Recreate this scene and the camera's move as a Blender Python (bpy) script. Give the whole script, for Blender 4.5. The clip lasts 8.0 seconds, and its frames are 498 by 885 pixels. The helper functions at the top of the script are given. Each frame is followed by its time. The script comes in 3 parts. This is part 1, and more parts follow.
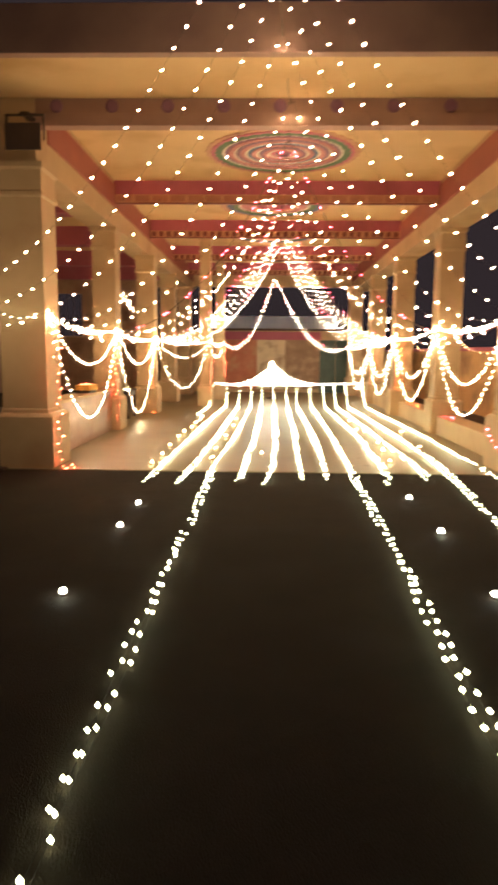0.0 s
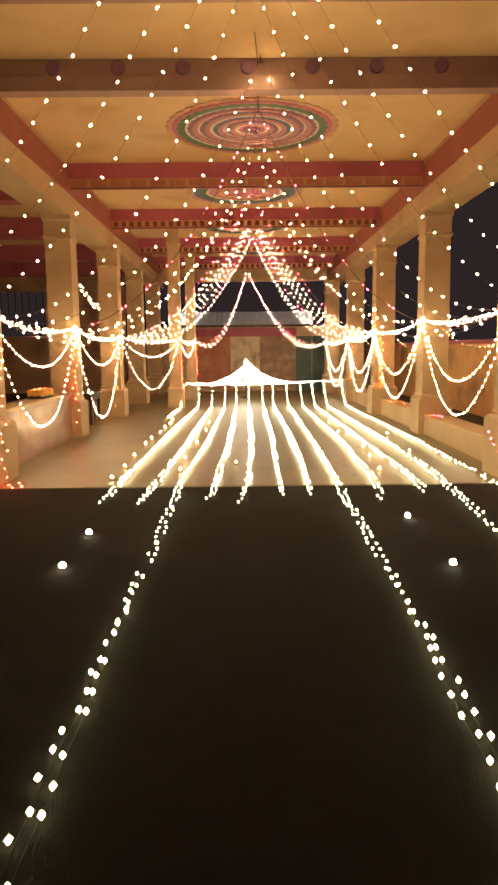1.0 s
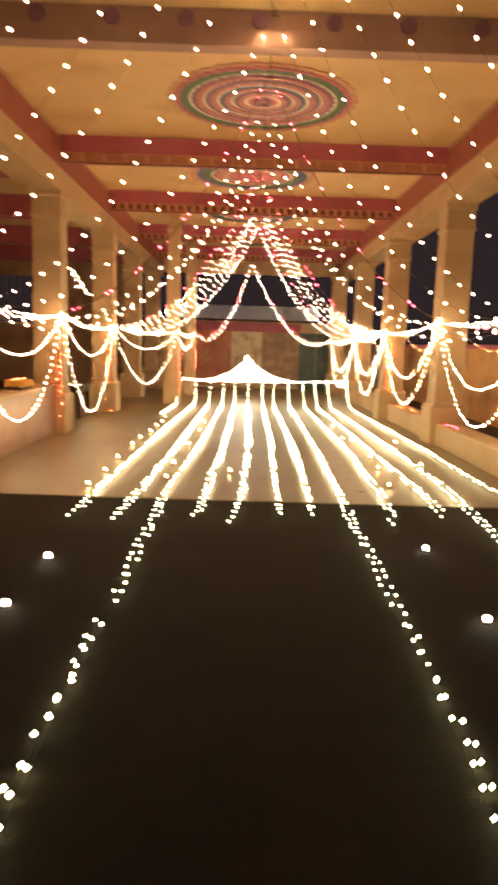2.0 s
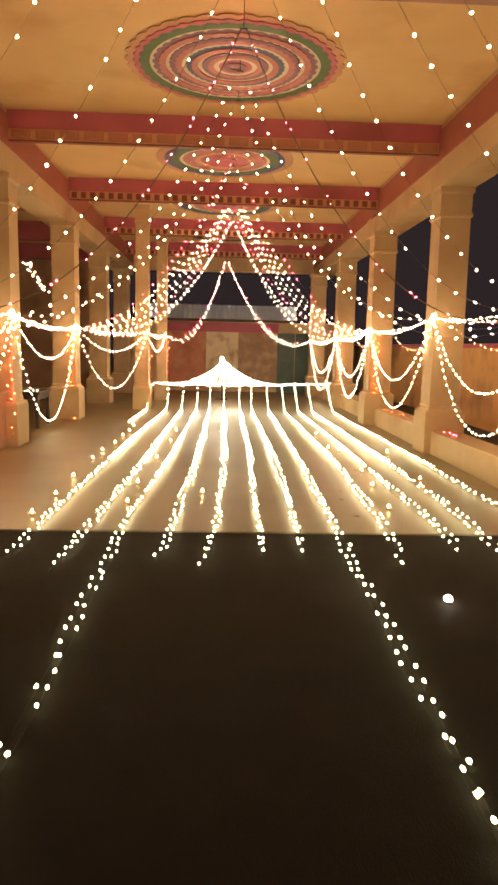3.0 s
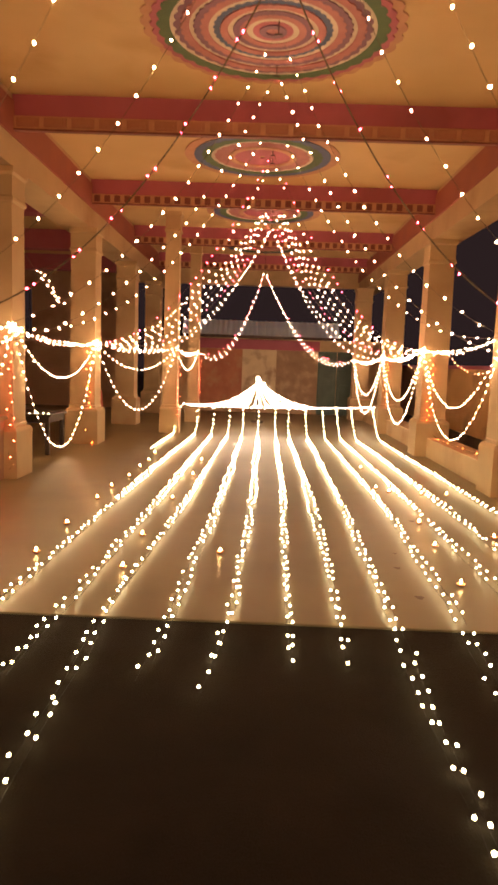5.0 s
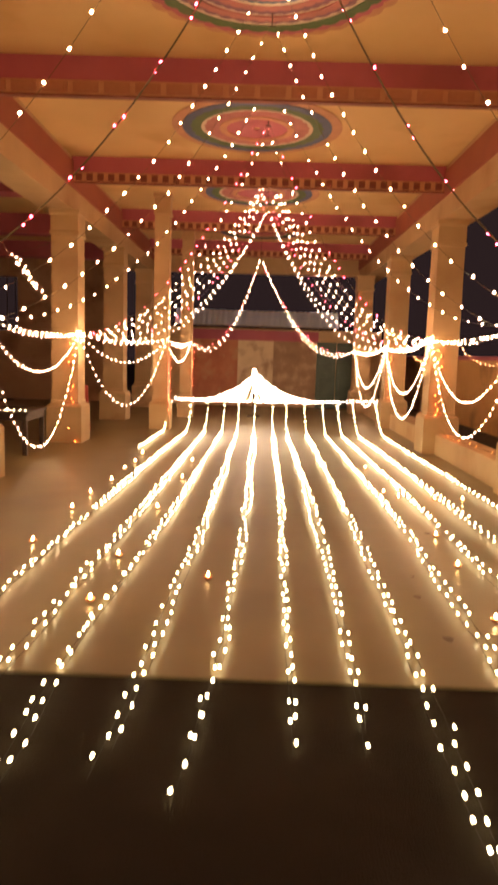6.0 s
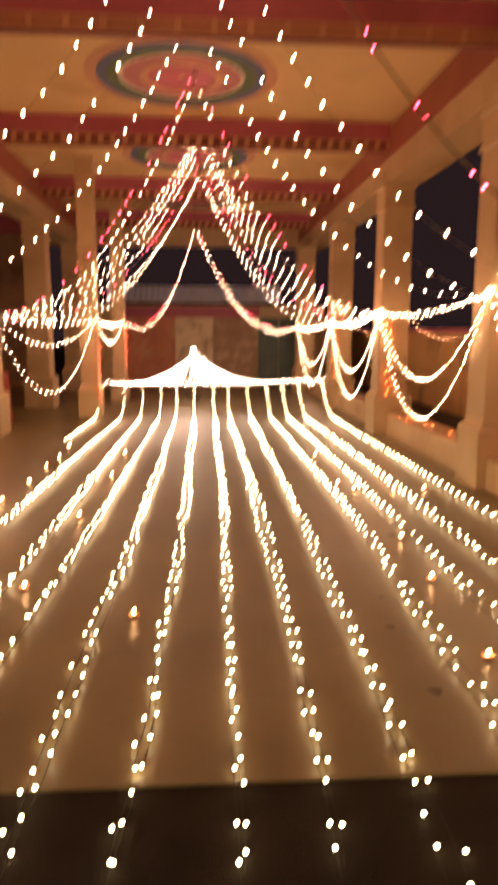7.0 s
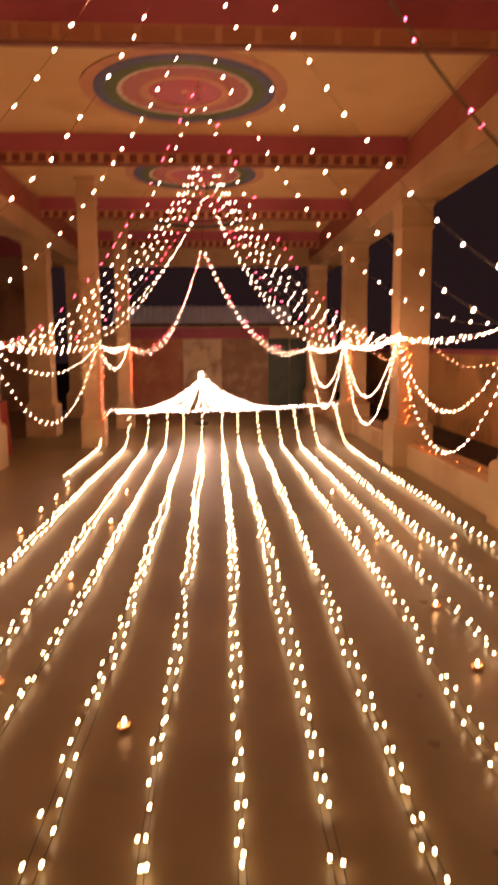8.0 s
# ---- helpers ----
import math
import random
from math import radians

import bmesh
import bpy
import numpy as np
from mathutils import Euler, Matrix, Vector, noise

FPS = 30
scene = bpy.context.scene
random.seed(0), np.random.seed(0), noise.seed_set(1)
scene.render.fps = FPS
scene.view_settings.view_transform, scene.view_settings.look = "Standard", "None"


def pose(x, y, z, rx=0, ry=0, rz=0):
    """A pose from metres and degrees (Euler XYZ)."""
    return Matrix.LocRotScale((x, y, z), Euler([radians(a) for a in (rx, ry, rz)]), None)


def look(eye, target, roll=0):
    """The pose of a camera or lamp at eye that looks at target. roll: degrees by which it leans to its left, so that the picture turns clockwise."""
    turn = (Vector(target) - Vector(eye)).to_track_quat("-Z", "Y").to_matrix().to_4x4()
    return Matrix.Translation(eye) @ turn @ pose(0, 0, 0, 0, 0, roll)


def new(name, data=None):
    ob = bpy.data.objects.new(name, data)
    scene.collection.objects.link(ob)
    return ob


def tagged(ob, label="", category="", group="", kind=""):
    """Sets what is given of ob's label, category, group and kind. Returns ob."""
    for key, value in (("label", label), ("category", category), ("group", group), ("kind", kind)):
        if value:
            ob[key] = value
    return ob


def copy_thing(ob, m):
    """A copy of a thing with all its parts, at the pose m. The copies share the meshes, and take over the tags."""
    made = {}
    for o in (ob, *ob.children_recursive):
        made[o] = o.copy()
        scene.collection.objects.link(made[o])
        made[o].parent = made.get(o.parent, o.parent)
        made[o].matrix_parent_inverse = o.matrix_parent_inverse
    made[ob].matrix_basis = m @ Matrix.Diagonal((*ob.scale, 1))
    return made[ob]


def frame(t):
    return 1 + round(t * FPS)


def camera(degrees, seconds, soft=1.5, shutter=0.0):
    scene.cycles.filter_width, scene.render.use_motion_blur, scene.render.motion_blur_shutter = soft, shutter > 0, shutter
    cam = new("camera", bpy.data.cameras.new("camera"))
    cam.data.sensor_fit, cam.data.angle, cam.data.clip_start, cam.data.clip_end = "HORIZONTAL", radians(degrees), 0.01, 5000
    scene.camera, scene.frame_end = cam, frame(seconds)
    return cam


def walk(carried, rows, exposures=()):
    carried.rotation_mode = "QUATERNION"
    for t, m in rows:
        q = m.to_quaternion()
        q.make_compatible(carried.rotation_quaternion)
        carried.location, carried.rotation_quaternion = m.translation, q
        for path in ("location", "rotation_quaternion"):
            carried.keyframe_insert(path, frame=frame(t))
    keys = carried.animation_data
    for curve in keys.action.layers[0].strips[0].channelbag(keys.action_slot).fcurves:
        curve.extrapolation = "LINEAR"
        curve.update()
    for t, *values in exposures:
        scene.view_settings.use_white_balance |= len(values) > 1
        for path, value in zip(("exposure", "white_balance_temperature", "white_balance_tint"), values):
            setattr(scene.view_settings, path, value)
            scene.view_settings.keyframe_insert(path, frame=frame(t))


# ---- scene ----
cam = camera(40.0, 8.0, soft=2.8, shutter=0.5)
PATH = [
    (0, (-0.106, 0.101, 1.484), (-0.160, 2.083, 1.224), 0.5),
    (0.1, (-0.091, 0.214, 1.480), (-0.152, 2.196, 1.216), 0.7),
    (0.2, (-0.077, 0.327, 1.475), (-0.146, 2.310, 1.218), 1.0),
    (0.3, (-0.062, 0.441, 1.471), (-0.105, 2.423, 1.211), 1.2),
    (0.4, (-0.048, 0.554, 1.466), (-0.109, 2.538, 1.222), 1.5),
    (0.5, (-0.033, 0.667, 1.462), (-0.079, 2.654, 1.237), 1.7),
    (0.6, (-0.043, 0.764, 1.468), (-0.077, 2.754, 1.267), 1.2),
    (0.7, (-0.052, 0.862, 1.473), (-0.071, 2.845, 1.212), 0.8),
    (0.8, (-0.062, 0.959, 1.479), (-0.010, 2.940, 1.209), 0.3),
    (0.9, (-0.071, 1.057, 1.484), (-0.066, 3.037, 1.208), -0.1),
    (1, (-0.081, 1.154, 1.490), (-0.067, 3.136, 1.222), -0.6),
    (1.1, (-0.069, 1.249, 1.489), (-0.065, 3.232, 1.228), -0.2),
    (1.2, (-0.056, 1.344, 1.488), (-0.027, 3.328, 1.237), 0.3),
    (1.3, (-0.044, 1.439, 1.486), (-0.058, 3.422, 1.223), 0.7),
    (1.4, (-0.031, 1.534, 1.485), (-0.022, 3.516, 1.214), 1.2),
    (1.5, (-0.019, 1.629, 1.484), (-0.059, 3.609, 1.206), 1.6),
    (1.6, (-0.024, 1.718, 1.487), (-0.054, 3.697, 1.197), 1.6),
    (1.7, (-0.029, 1.807, 1.489), (-0.059, 3.787, 1.213), 1.7),
    (1.8, (-0.035, 1.895, 1.492), (-0.068, 3.881, 1.256), 1.7),
    (1.9, (-0.040, 1.984, 1.494), (-0.048, 3.971, 1.268), 1.8),
    (2, (-0.045, 2.073, 1.497), (-0.027, 4.053, 1.216), 1.8),
    (2.1, (-0.043, 2.169, 1.496), (0.018, 4.150, 1.230), 1.7),
    (2.2, (-0.040, 2.265, 1.495), (0.066, 4.240, 1.200), 1.7),
    (3.3, (-0.013, 3.318, 1.482), (0.027, 5.303, 1.241), 0.8),
    (3.4, (-0.010, 3.414, 1.481), (0.052, 5.393, 1.195), 0.8),
    (3.5, (-0.008, 3.510, 1.480), (0.112, 5.491, 1.231), 0.7),
    (3.6, (-0.002, 3.580, 1.489), (0.115, 5.562, 1.249), 0.8),
    (3.7, (0.004, 3.650, 1.498), (0.094, 5.634, 1.265), 0.9),
    (3.8, (0.009, 3.720, 1.507), (0.094, 5.705, 1.281), 0.9),
    (3.9, (0.015, 3.790, 1.516), (0.072, 5.776, 1.291), 1.0),
    (4, (0.021, 3.860, 1.525), (0.082, 5.843, 1.270), 1.1),
    (4.1, (0.034, 3.935, 1.528), (0.103, 5.912, 1.233), 1.3),
    (4.2, (0.047, 4.010, 1.531), (0.101, 5.992, 1.267), 1.5),
    (4.3, (0.061, 4.085, 1.533), (0.082, 6.069, 1.282), 1.7),
    (4.4, (0.074, 4.160, 1.536), (0.078, 6.142, 1.265), 1.9),
    (4.5, (0.087, 4.235, 1.539), (0.051, 6.218, 1.280), 2.1),
    (4.6, (0.089, 4.319, 1.539), (0.059, 6.307, 1.322), 2.1),
    (4.7, (0.091, 4.403, 1.539), (0.057, 6.392, 1.327), 2.1),
    (5.8, (0.112, 5.330, 1.541), (0.092, 7.305, 1.229), 1.8),
    (5.9, (0.114, 5.414, 1.541), (0.090, 7.391, 1.243), 1.8),
    (6, (0.116, 5.498, 1.541), (0.093, 7.482, 1.287), 1.8),
    (6.1, (0.106, 5.578, 1.550), (0.114, 7.564, 1.315), 1.4),
    (6.2, (0.095, 5.657, 1.560), (0.144, 7.641, 1.311), 1.1),
    (6.3, (0.085, 5.737, 1.569), (0.178, 7.711, 1.263), 0.7),
    (6.4, (0.074, 5.816, 1.579), (0.183, 7.785, 1.240), 0.4),
    (6.5, (0.064, 5.896, 1.588), (0.184, 7.864, 1.254), -0.0),
    (6.6, (0.090, 5.998, 1.584), (0.207, 7.968, 1.260), 0.1),
    (6.7, (0.116, 6.100, 1.581), (0.246, 8.073, 1.275), 0.1),
    (6.8, (0.141, 6.203, 1.577), (0.286, 8.173, 1.265), 0.2),
    (6.9, (0.167, 6.305, 1.574), (0.289, 8.276, 1.256), 0.2),
    (7, (0.193, 6.407, 1.570), (0.331, 8.377, 1.251), 0.3),
    (7.1, (0.199, 6.496, 1.594), (0.280, 8.473, 1.305), 0.7),
    (7.2, (0.206, 6.584, 1.617), (0.276, 8.560, 1.316), 1.1),
    (7.3, (0.212, 6.673, 1.641), (0.311, 8.646, 1.330), 1.4),
    (7.4, (0.219, 6.761, 1.664), (0.268, 8.737, 1.360), 1.8),
    (7.5, (0.225, 6.850, 1.688), (0.293, 8.830, 1.414), 2.2),
    (7.6, (0.227, 6.894, 1.700), (0.351, 8.873, 1.440), 1.7),
    (7.7, (0.229, 6.938, 1.712), (0.365, 8.915, 1.440), 1.2),
    (7.8, (0.231, 6.982, 1.723), (0.304, 8.957, 1.416), 0.7),
    (7.9, (0.233, 7.026, 1.735), (0.314, 9.000, 1.424), 0.2),
    (8, (0.235, 7.070, 1.747), (0.342, 9.048, 1.470), -0.3),
]
# quick shakes of the hand while the shutter is open: seconds, sideways and upright swing in milliradians
SHAKES = {0.0: (-6, -1), 2.1: (-7, 8), 3.3: (-8, 4), 3.5: (-14, 4), 4.0: (-5, -11), 6.2: (-8, 4), 7.0: (-6, -18)}
TICK = 1 / FPS
rows = []
for t, eye, target, roll in PATH:
    yaw, lift = SHAKES.get(t, (0, 0))
    for k in ((-1, 0, 1) if 0 < t < 8 else (0, 1) if t == 0 else (-1, 0)) if t in SHAKES else (0,):
        near = min(PATH, key=lambda r: abs(r[0] - t - 0.1 * k)) if k else (t, eye, target, roll)
        u = abs(k) / 3 if abs(near[0] - t) < 0.15 else 0.0
        e2, g2 = Vector(eye).lerp(Vector(near[1]), u), Vector(target).lerp(Vector(near[2]), u)
        g2 += Vector((yaw, 0, lift)) * (0.0016 * k)
        rows.append((t + k * TICK, look(e2, g2, roll + (near[3] - roll) * u)))
walk(cam, rows,
     exposures=[(0.0, 1.72, 5550, 3), (0.5, 1.48, 5950, 4), (1.0, 1.42, 6000, 4), (1.5, 1.30, 6200, 10), (2.0, 1.47, 6050, 8), (3.5, 1.48, 6000, 5), (4.0, 1.34, 6300, 22), (4.5, 1.12, 6700, 24),
                (6.0, 1.14, 6950, 26), (6.5, 0.70, 7350, 42), (7.0, 0.84, 6950, 38), (7.5, 0.48, 7500, 50), (8.0, 0.54, 7500, 52)])

# ---------------------------------------------------------------- night sky and exposure
scene.view_settings.exposure = 0.0
world = bpy.data.worlds.new("night")
scene.world = world
world.use_nodes = True
world.node_tree.nodes["Background"].inputs[0].default_value = (0.022, 0.014, 0.014, 1)
world.node_tree.nodes["Background"].inputs[1].default_value = 0.45

# ---------------------------------------------------------------- materials


def links_of(name):
    mat = bpy.data.materials.new(name)
    mat.use_nodes = True
    nt = mat.node_tree
    return mat, nt, nt.nodes["Principled BSDF"]


def surface(name, c1, c2, scale=3.0, rough=0.6, bump=0.15, fine=60.0, metal=0.0, stain=None, stain_scale=0.8, vary=0.12):
    """Two-tone mottled paint or stone with a fine grain in the relief and, if asked, stains."""
    mat, nt, bsdf = links_of(name)
    coord = nt.nodes.new("ShaderNodeTexCoord")
    n1 = nt.nodes.new("ShaderNodeTexNoise")
    n1.inputs["Scale"].default_value, n1.inputs["Detail"].default_value = scale, 6
    nt.links.new(coord.outputs["Object"], n1.inputs["Vector"])
    ramp = nt.nodes.new("ShaderNodeValToRGB")
    ramp.color_ramp.elements[0].position, ramp.color_ramp.elements[1].position = 0.3, 0.7
    ramp.color_ramp.elements[0].color, ramp.color_ramp.elements[1].color = (*c1, 1), (*c2, 1)
    nt.links.new(n1.outputs["Fac"], ramp.inputs["Fac"])
    out = ramp.outputs["Color"]
    if stain:
        n3 = nt.nodes.new("ShaderNodeTexNoise")
        n3.inputs["Scale"].default_value, n3.inputs["Detail"].default_value = stain_scale, 4
        nt.links.new(coord.outputs["Object"], n3.inputs["Vector"])
        r3 = nt.nodes.new("ShaderNodeValToRGB")
        r3.color_ramp.elements[0].position, r3.color_ramp.elements[1].position = 0.52, 0.70
        nt.links.new(n3.outputs["Fac"], r3.inputs["Fac"])
        mix = nt.nodes.new("ShaderNodeMixRGB")
        mix.inputs["Color2"].default_value = (*stain, 1)
        nt.links.new(r3.outputs["Color"], mix.inputs["Fac"])
        nt.links.new(out, mix.inputs["Color1"])
        out = mix.outputs["Color"]
    nt.links.new(out, bsdf.inputs["Base Color"])
    n2 = nt.nodes.new("ShaderNodeTexNoise")
    n2.inputs["Scale"].default_value, n2.inputs["Detail"].default_value = fine, 4
    nt.links.new(coord.outputs["Object"], n2.inputs["Vector"])
    b = nt.nodes.new("ShaderNodeBump")
    b.inputs["Strength"].default_value, b.inputs["Distance"].default_value = bump, 0.01
    nt.links.new(n2.outputs["Fac"], b.inputs["Height"])
    nt.links.new(b.outputs["Normal"], bsdf.inputs["Normal"])
    bsdf.inputs["Metallic"].default_value = metal
    mr = nt.nodes.new("ShaderNodeMapRange")
    mr.inputs["To Min"].default_value, mr.inputs["To Max"].default_value = max(0.02, rough - vary), min(1, rough + vary)
    nt.links.new(n1.outputs["Fac"], mr.inputs["Value"])
    nt.links.new(mr.outputs["Result"], bsdf.inputs["Roughness"])
    return mat


def glow(name, colour, strength):
    mat, nt, bsdf = links_of(name)
    bsdf.inputs["Base Color"].default_value = (*colour, 1)
    bsdf.inputs["Emission Color"].default_value = (*colour, 1)
    bsdf.inputs["Emission Strength"].default_value = strength
    return mat


M_ROAD = surface("asphalt", (0.017, 0.0135, 0.010), (0.032, 0.025, 0.018), 2.0, 0.9, 0.6, 140, stain=(0.030, 0.025, 0.022))
road_bsdf = M_ROAD.node_tree.nodes["Principled BSDF"]
road_bsdf.inputs["Specular IOR Level"].default_value = 0.15
M_GROUND = surface("packed_earth", (0.05, 0.04, 0.03), (0.09, 0.07, 0.05), 1.0, 0.95, 0.6, 40)
M_FLOOR = surface("polished_stone", (0.175, 0.138, 0.068), (0.228, 0.180, 0.092), 1.4, 0.36, 0.03, 30, stain=(0.16, 0.124, 0.064), vary=0.04)
M_SPOT = surface("floor_stain", (0.12, 0.08, 0.05), (0.17, 0.12, 0.08), 6, 0.6)
M_CREAM = surface("cream_paint", (0.52, 0.36, 0.20), (0.62, 0.45, 0.26), 1.6, 0.6, 0.12, 50, stain=(0.42, 0.26, 0.14))
M_CEIL = surface("ochre_ceiling_paint", (0.66, 0.44, 0.20), (0.74, 0.52, 0.26), 0.9, 0.65, 0.10, 40, stain=(0.58, 0.36, 0.15))
M_RED = surface("maroon_beam_paint", (0.44, 0.105, 0.155), (0.52, 0.145, 0.20), 1.5, 0.6, 0.1, 50, stain=(0.38, 0.10, 0.13))
M_FRIEZE = surface("frieze_paint", (0.52, 0.25, 0.15), (0.62, 0.34, 0.20), 4.0, 0.6, 0.15, 50)
# darker copy of the frieze paint, shade put into its colour
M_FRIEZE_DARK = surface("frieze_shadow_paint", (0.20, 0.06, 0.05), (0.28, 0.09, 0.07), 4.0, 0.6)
M_FRIEZE_PANEL = surface("frieze_panel_paint", (0.42, 0.17, 0.11), (0.52, 0.25, 0.15), 5.0, 0.6)
M_BAND = surface("brown_band_paint", (0.32, 0.09, 0.07), (0.40, 0.13, 0.09), 2.0, 0.6)
M_MAUVE = surface("mauve_beam_paint", (0.30, 0.17, 0.14), (0.40, 0.24, 0.18), 2.0, 0.6, 0.1, 50)
M_PURPLE = surface("purple_rosette_paint", (0.20, 0.09, 0.15), (0.27, 0.13, 0.20), 6.0, 0.6)
M_GREEN = surface("green_paint", (0.06, 0.12, 0.05), (0.10, 0.17, 0.07), 6.0, 0.6)
M_BLUE = surface("blue_paint", (0.06, 0.09, 0.20), (0.10, 0.14, 0.27), 6.0, 0.6)
M_WHITE = surface("white_paint", (0.60, 0.50, 0.40), (0.70, 0.60, 0.50), 5.0, 0.6)
M_PINK = surface("pink_paint", (0.42, 0.15, 0.15), (0.52, 0.21, 0.20), 5.0, 0.6)
M_DOOR = surface("green_door_paint", (0.06, 0.10, 0.09), (0.09, 0.14, 0.12), 3.0, 0.5)
M_POSTER_RED = surface("red_mural_paint", (0.46, 0.15, 0.09), (0.60, 0.26, 0.15), 2.2, 0.6, 0.05, 40, stain=(0.55, 0.32, 0.18), stain_scale=2.5)
M_POSTER_PALE = surface("pale_mural_paint", (0.66, 0.54, 0.36), (0.78, 0.66, 0.46), 3.0, 0.6, 0.05, 40, stain=(0.34, 0.20, 0.12), stain_scale=2.0)
M_POSTER_BROWN = surface("brown_mural_paint", (0.30, 0.19, 0.12), (0.42, 0.28, 0.18), 3.0, 0.6, 0.05, 40, stain=(0.52, 0.38, 0.24), stain_scale=3.0)
# strong blue here is bluish light on the sheet, put into the base colour
M_TIN = surface("bluish_lit_tin", (0.42, 0.56, 0.92), (0.54, 0.68, 0.95), 2.0, 0.45, 0.1, 20)
M_DARK = surface("dark_wood", (0.04, 0.025, 0.02), (0.07, 0.045, 0.035), 3.0, 0.6)
M_WALL_OUT = surface("compound_wall_paint", (0.72, 0.40, 0.15), (0.80, 0.48, 0.20), 1.2, 0.75, 0.2, 30, stain=(0.36, 0.20, 0.10))
M_WIRE = surface("wire_insulation", (0.12, 0.09, 0.05), (0.18, 0.14, 0.08), 20, 0.5)
M_FLOOR_WIRE = surface("dark_wire_insulation", (0.015, 0.013, 0.010), (0.03, 0.025, 0.02), 20, 0.8)
M_AISLE = surface("brown_wall_paint", (0.48, 0.30, 0.19), (0.58, 0.38, 0.24), 1.0, 0.7, 0.15, 40, stain=(0.26, 0.15, 0.09))
M_CLOTH = surface("red_cloth", (0.26, 0.03, 0.02), (0.34, 0.05, 0.035), 3.0, 0.85, 0.2, 90)
M_SAFFRON = surface("saffron_cloth", (0.70, 0.36, 0.06), (0.80, 0.46, 0.10), 5.0, 0.85, 0.25, 120)
M_CLAY = surface("clay", (0.35, 0.16, 0.08), (0.45, 0.22, 0.11), 8.0, 0.8)
M_STALL = surface("marble_cladding", (0.36, 0.20, 0.145), (0.46, 0.28, 0.20), 2.0, 0.4, 0.05, 30, stain=(0.38, 0.2, 0.15), stain_scale=3)

L_WARM = glow("warm_white_led", (1.0, 0.64, 0.31), 110.0)
L_MID = glow("small_white_led", (1.0, 0.64, 0.32), 68.0)
L_FLOOR = glow("floor_led", (1.0, 0.86, 0.42), 8.5)
L_FAN = glow("fan_led", (1.0, 0.80, 0.54), 40.0)
L_FAR = glow("far_white_led", (1.0, 0.68, 0.38), 30.0)
L_RED = glow("red_led", (1.0, 0.035, 0.06), 56.0)
L_DROP = glow("orange_red_led", (1.0, 0.10, 0.035), 44.0)
L_YARD = glow("dim_amber_led", (1.0, 0.40, 0.14), 26.0)
L_AMBER = glow("amber_led", (1.0, 0.15, 0.025), 34.0)
L_LAMP = glow("ground_lamp_glow", (1.0, 0.84, 0.56), 14.0)
L_FLAME = glow("flame", (1.0, 0.62, 0.22), 40.0)

# ---------------------------------------------------------------- mesh helpers


def obj(name, bm, mat, parent=None, label=""):
    me = bpy.data.meshes.new(name)
    bm.to_mesh(me)
    bm.free()
    me.materials.append(mat)
    ob = new(name, me)
    if parent is not None:
        ob.parent = parent
    if label:
        ob["label"] = label
    return ob


part = obj


def box(x0, x1, y0, y1, z0, z1, bevel=0.0, bm=None):
    b = bmesh.new()
    bmesh.ops.create_cube(b, size=1)
    for v in b.verts:
        v.co = ((x0 + x1) / 2 + v.co.x * (x1 - x0), (y0 + y1) / 2 + v.co.y * (y1 - y0), (z0 + z1) / 2 + v.co.z * (z1 - z0))
    if bevel:
        bmesh.ops.bevel(b, geom=list(b.edges), offset=bevel, segments=2, affect="EDGES", profile=0.7)
    if bm is None:
        return b
    me = bpy.data.meshes.new("tmp")
    b.to_mesh(me)
    b.free()
    bm.from_mesh(me)
    bpy.data.meshes.remove(me)
    return bm


def empty(name, x=0, y=0, z=0):
    ob = new(name)
    ob.location = (x, y, z)
    return ob


def square_lathe(profile, segs=4):
    """A square section swept up a profile of (half width, z)."""
    bm = bmesh.new()
    rings = []
    for w, z in profile:
        rings.append([bm.verts.new((sx * w, sy * w, z)) for sx, sy in ((-1, -1), (1, -1), (1, 1), (-1, 1))])
    for a, b in zip(rings, rings[1:]):
        for i in range(4):
            bm.faces.new((a[i], a[(i + 1) % 4], b[(i + 1) % 4], b[i]))
    bm.faces.new(rings[0][::-1])
    bm.faces.new(rings[-1])
    return bm


# ---------------------------------------------------------------- the setting
EDGE = 8.6                      # where the road meets the hall floor
COL_Y = (9.0, 13.3, 17.05, 21.0, 24.8)
ZC, ZB, ZL = 4.60, 4.20, 3.78   # ceiling, cross beams, long beams
BACK = 26.2

road = tagged(obj("road", box(-60, 60, -60, EDGE, -0.30, -0.012), M_ROAD), "dark worn asphalt road in front of the hall", "road", kind="structure")
ground = tagged(obj("ground", box(-60, 60, EDGE, 90, -0.40, -0.06), M_GROUND), "dark packed earth ground round the hall", "ground", kind="structure")
floor = tagged(obj("floor", box(-7.2, 3.75, EDGE, BACK + 0.4, -0.30, 0.0, 0.012), M_FLOOR), "polished brown stone hall floor with faint stains", "floor", kind="structure")

ceiling = bmesh.new()
for y0, y1 in zip(COL_Y, COL_Y[1:]):
    box(-3.05, 3.05, y0 - 0.06, y1 - 0.2, ZC, ZC + 0.12, bm=ceiling)
box(-3.05, 3.05, COL_Y[-1] + 0.2, BACK + 0.3, ZC, ZC + 0.12, bm=ceiling)
tagged(obj("ceiling", ceiling, M_CEIL), "ochre painted coffered ceiling between the beams", "ceiling", kind="structure")


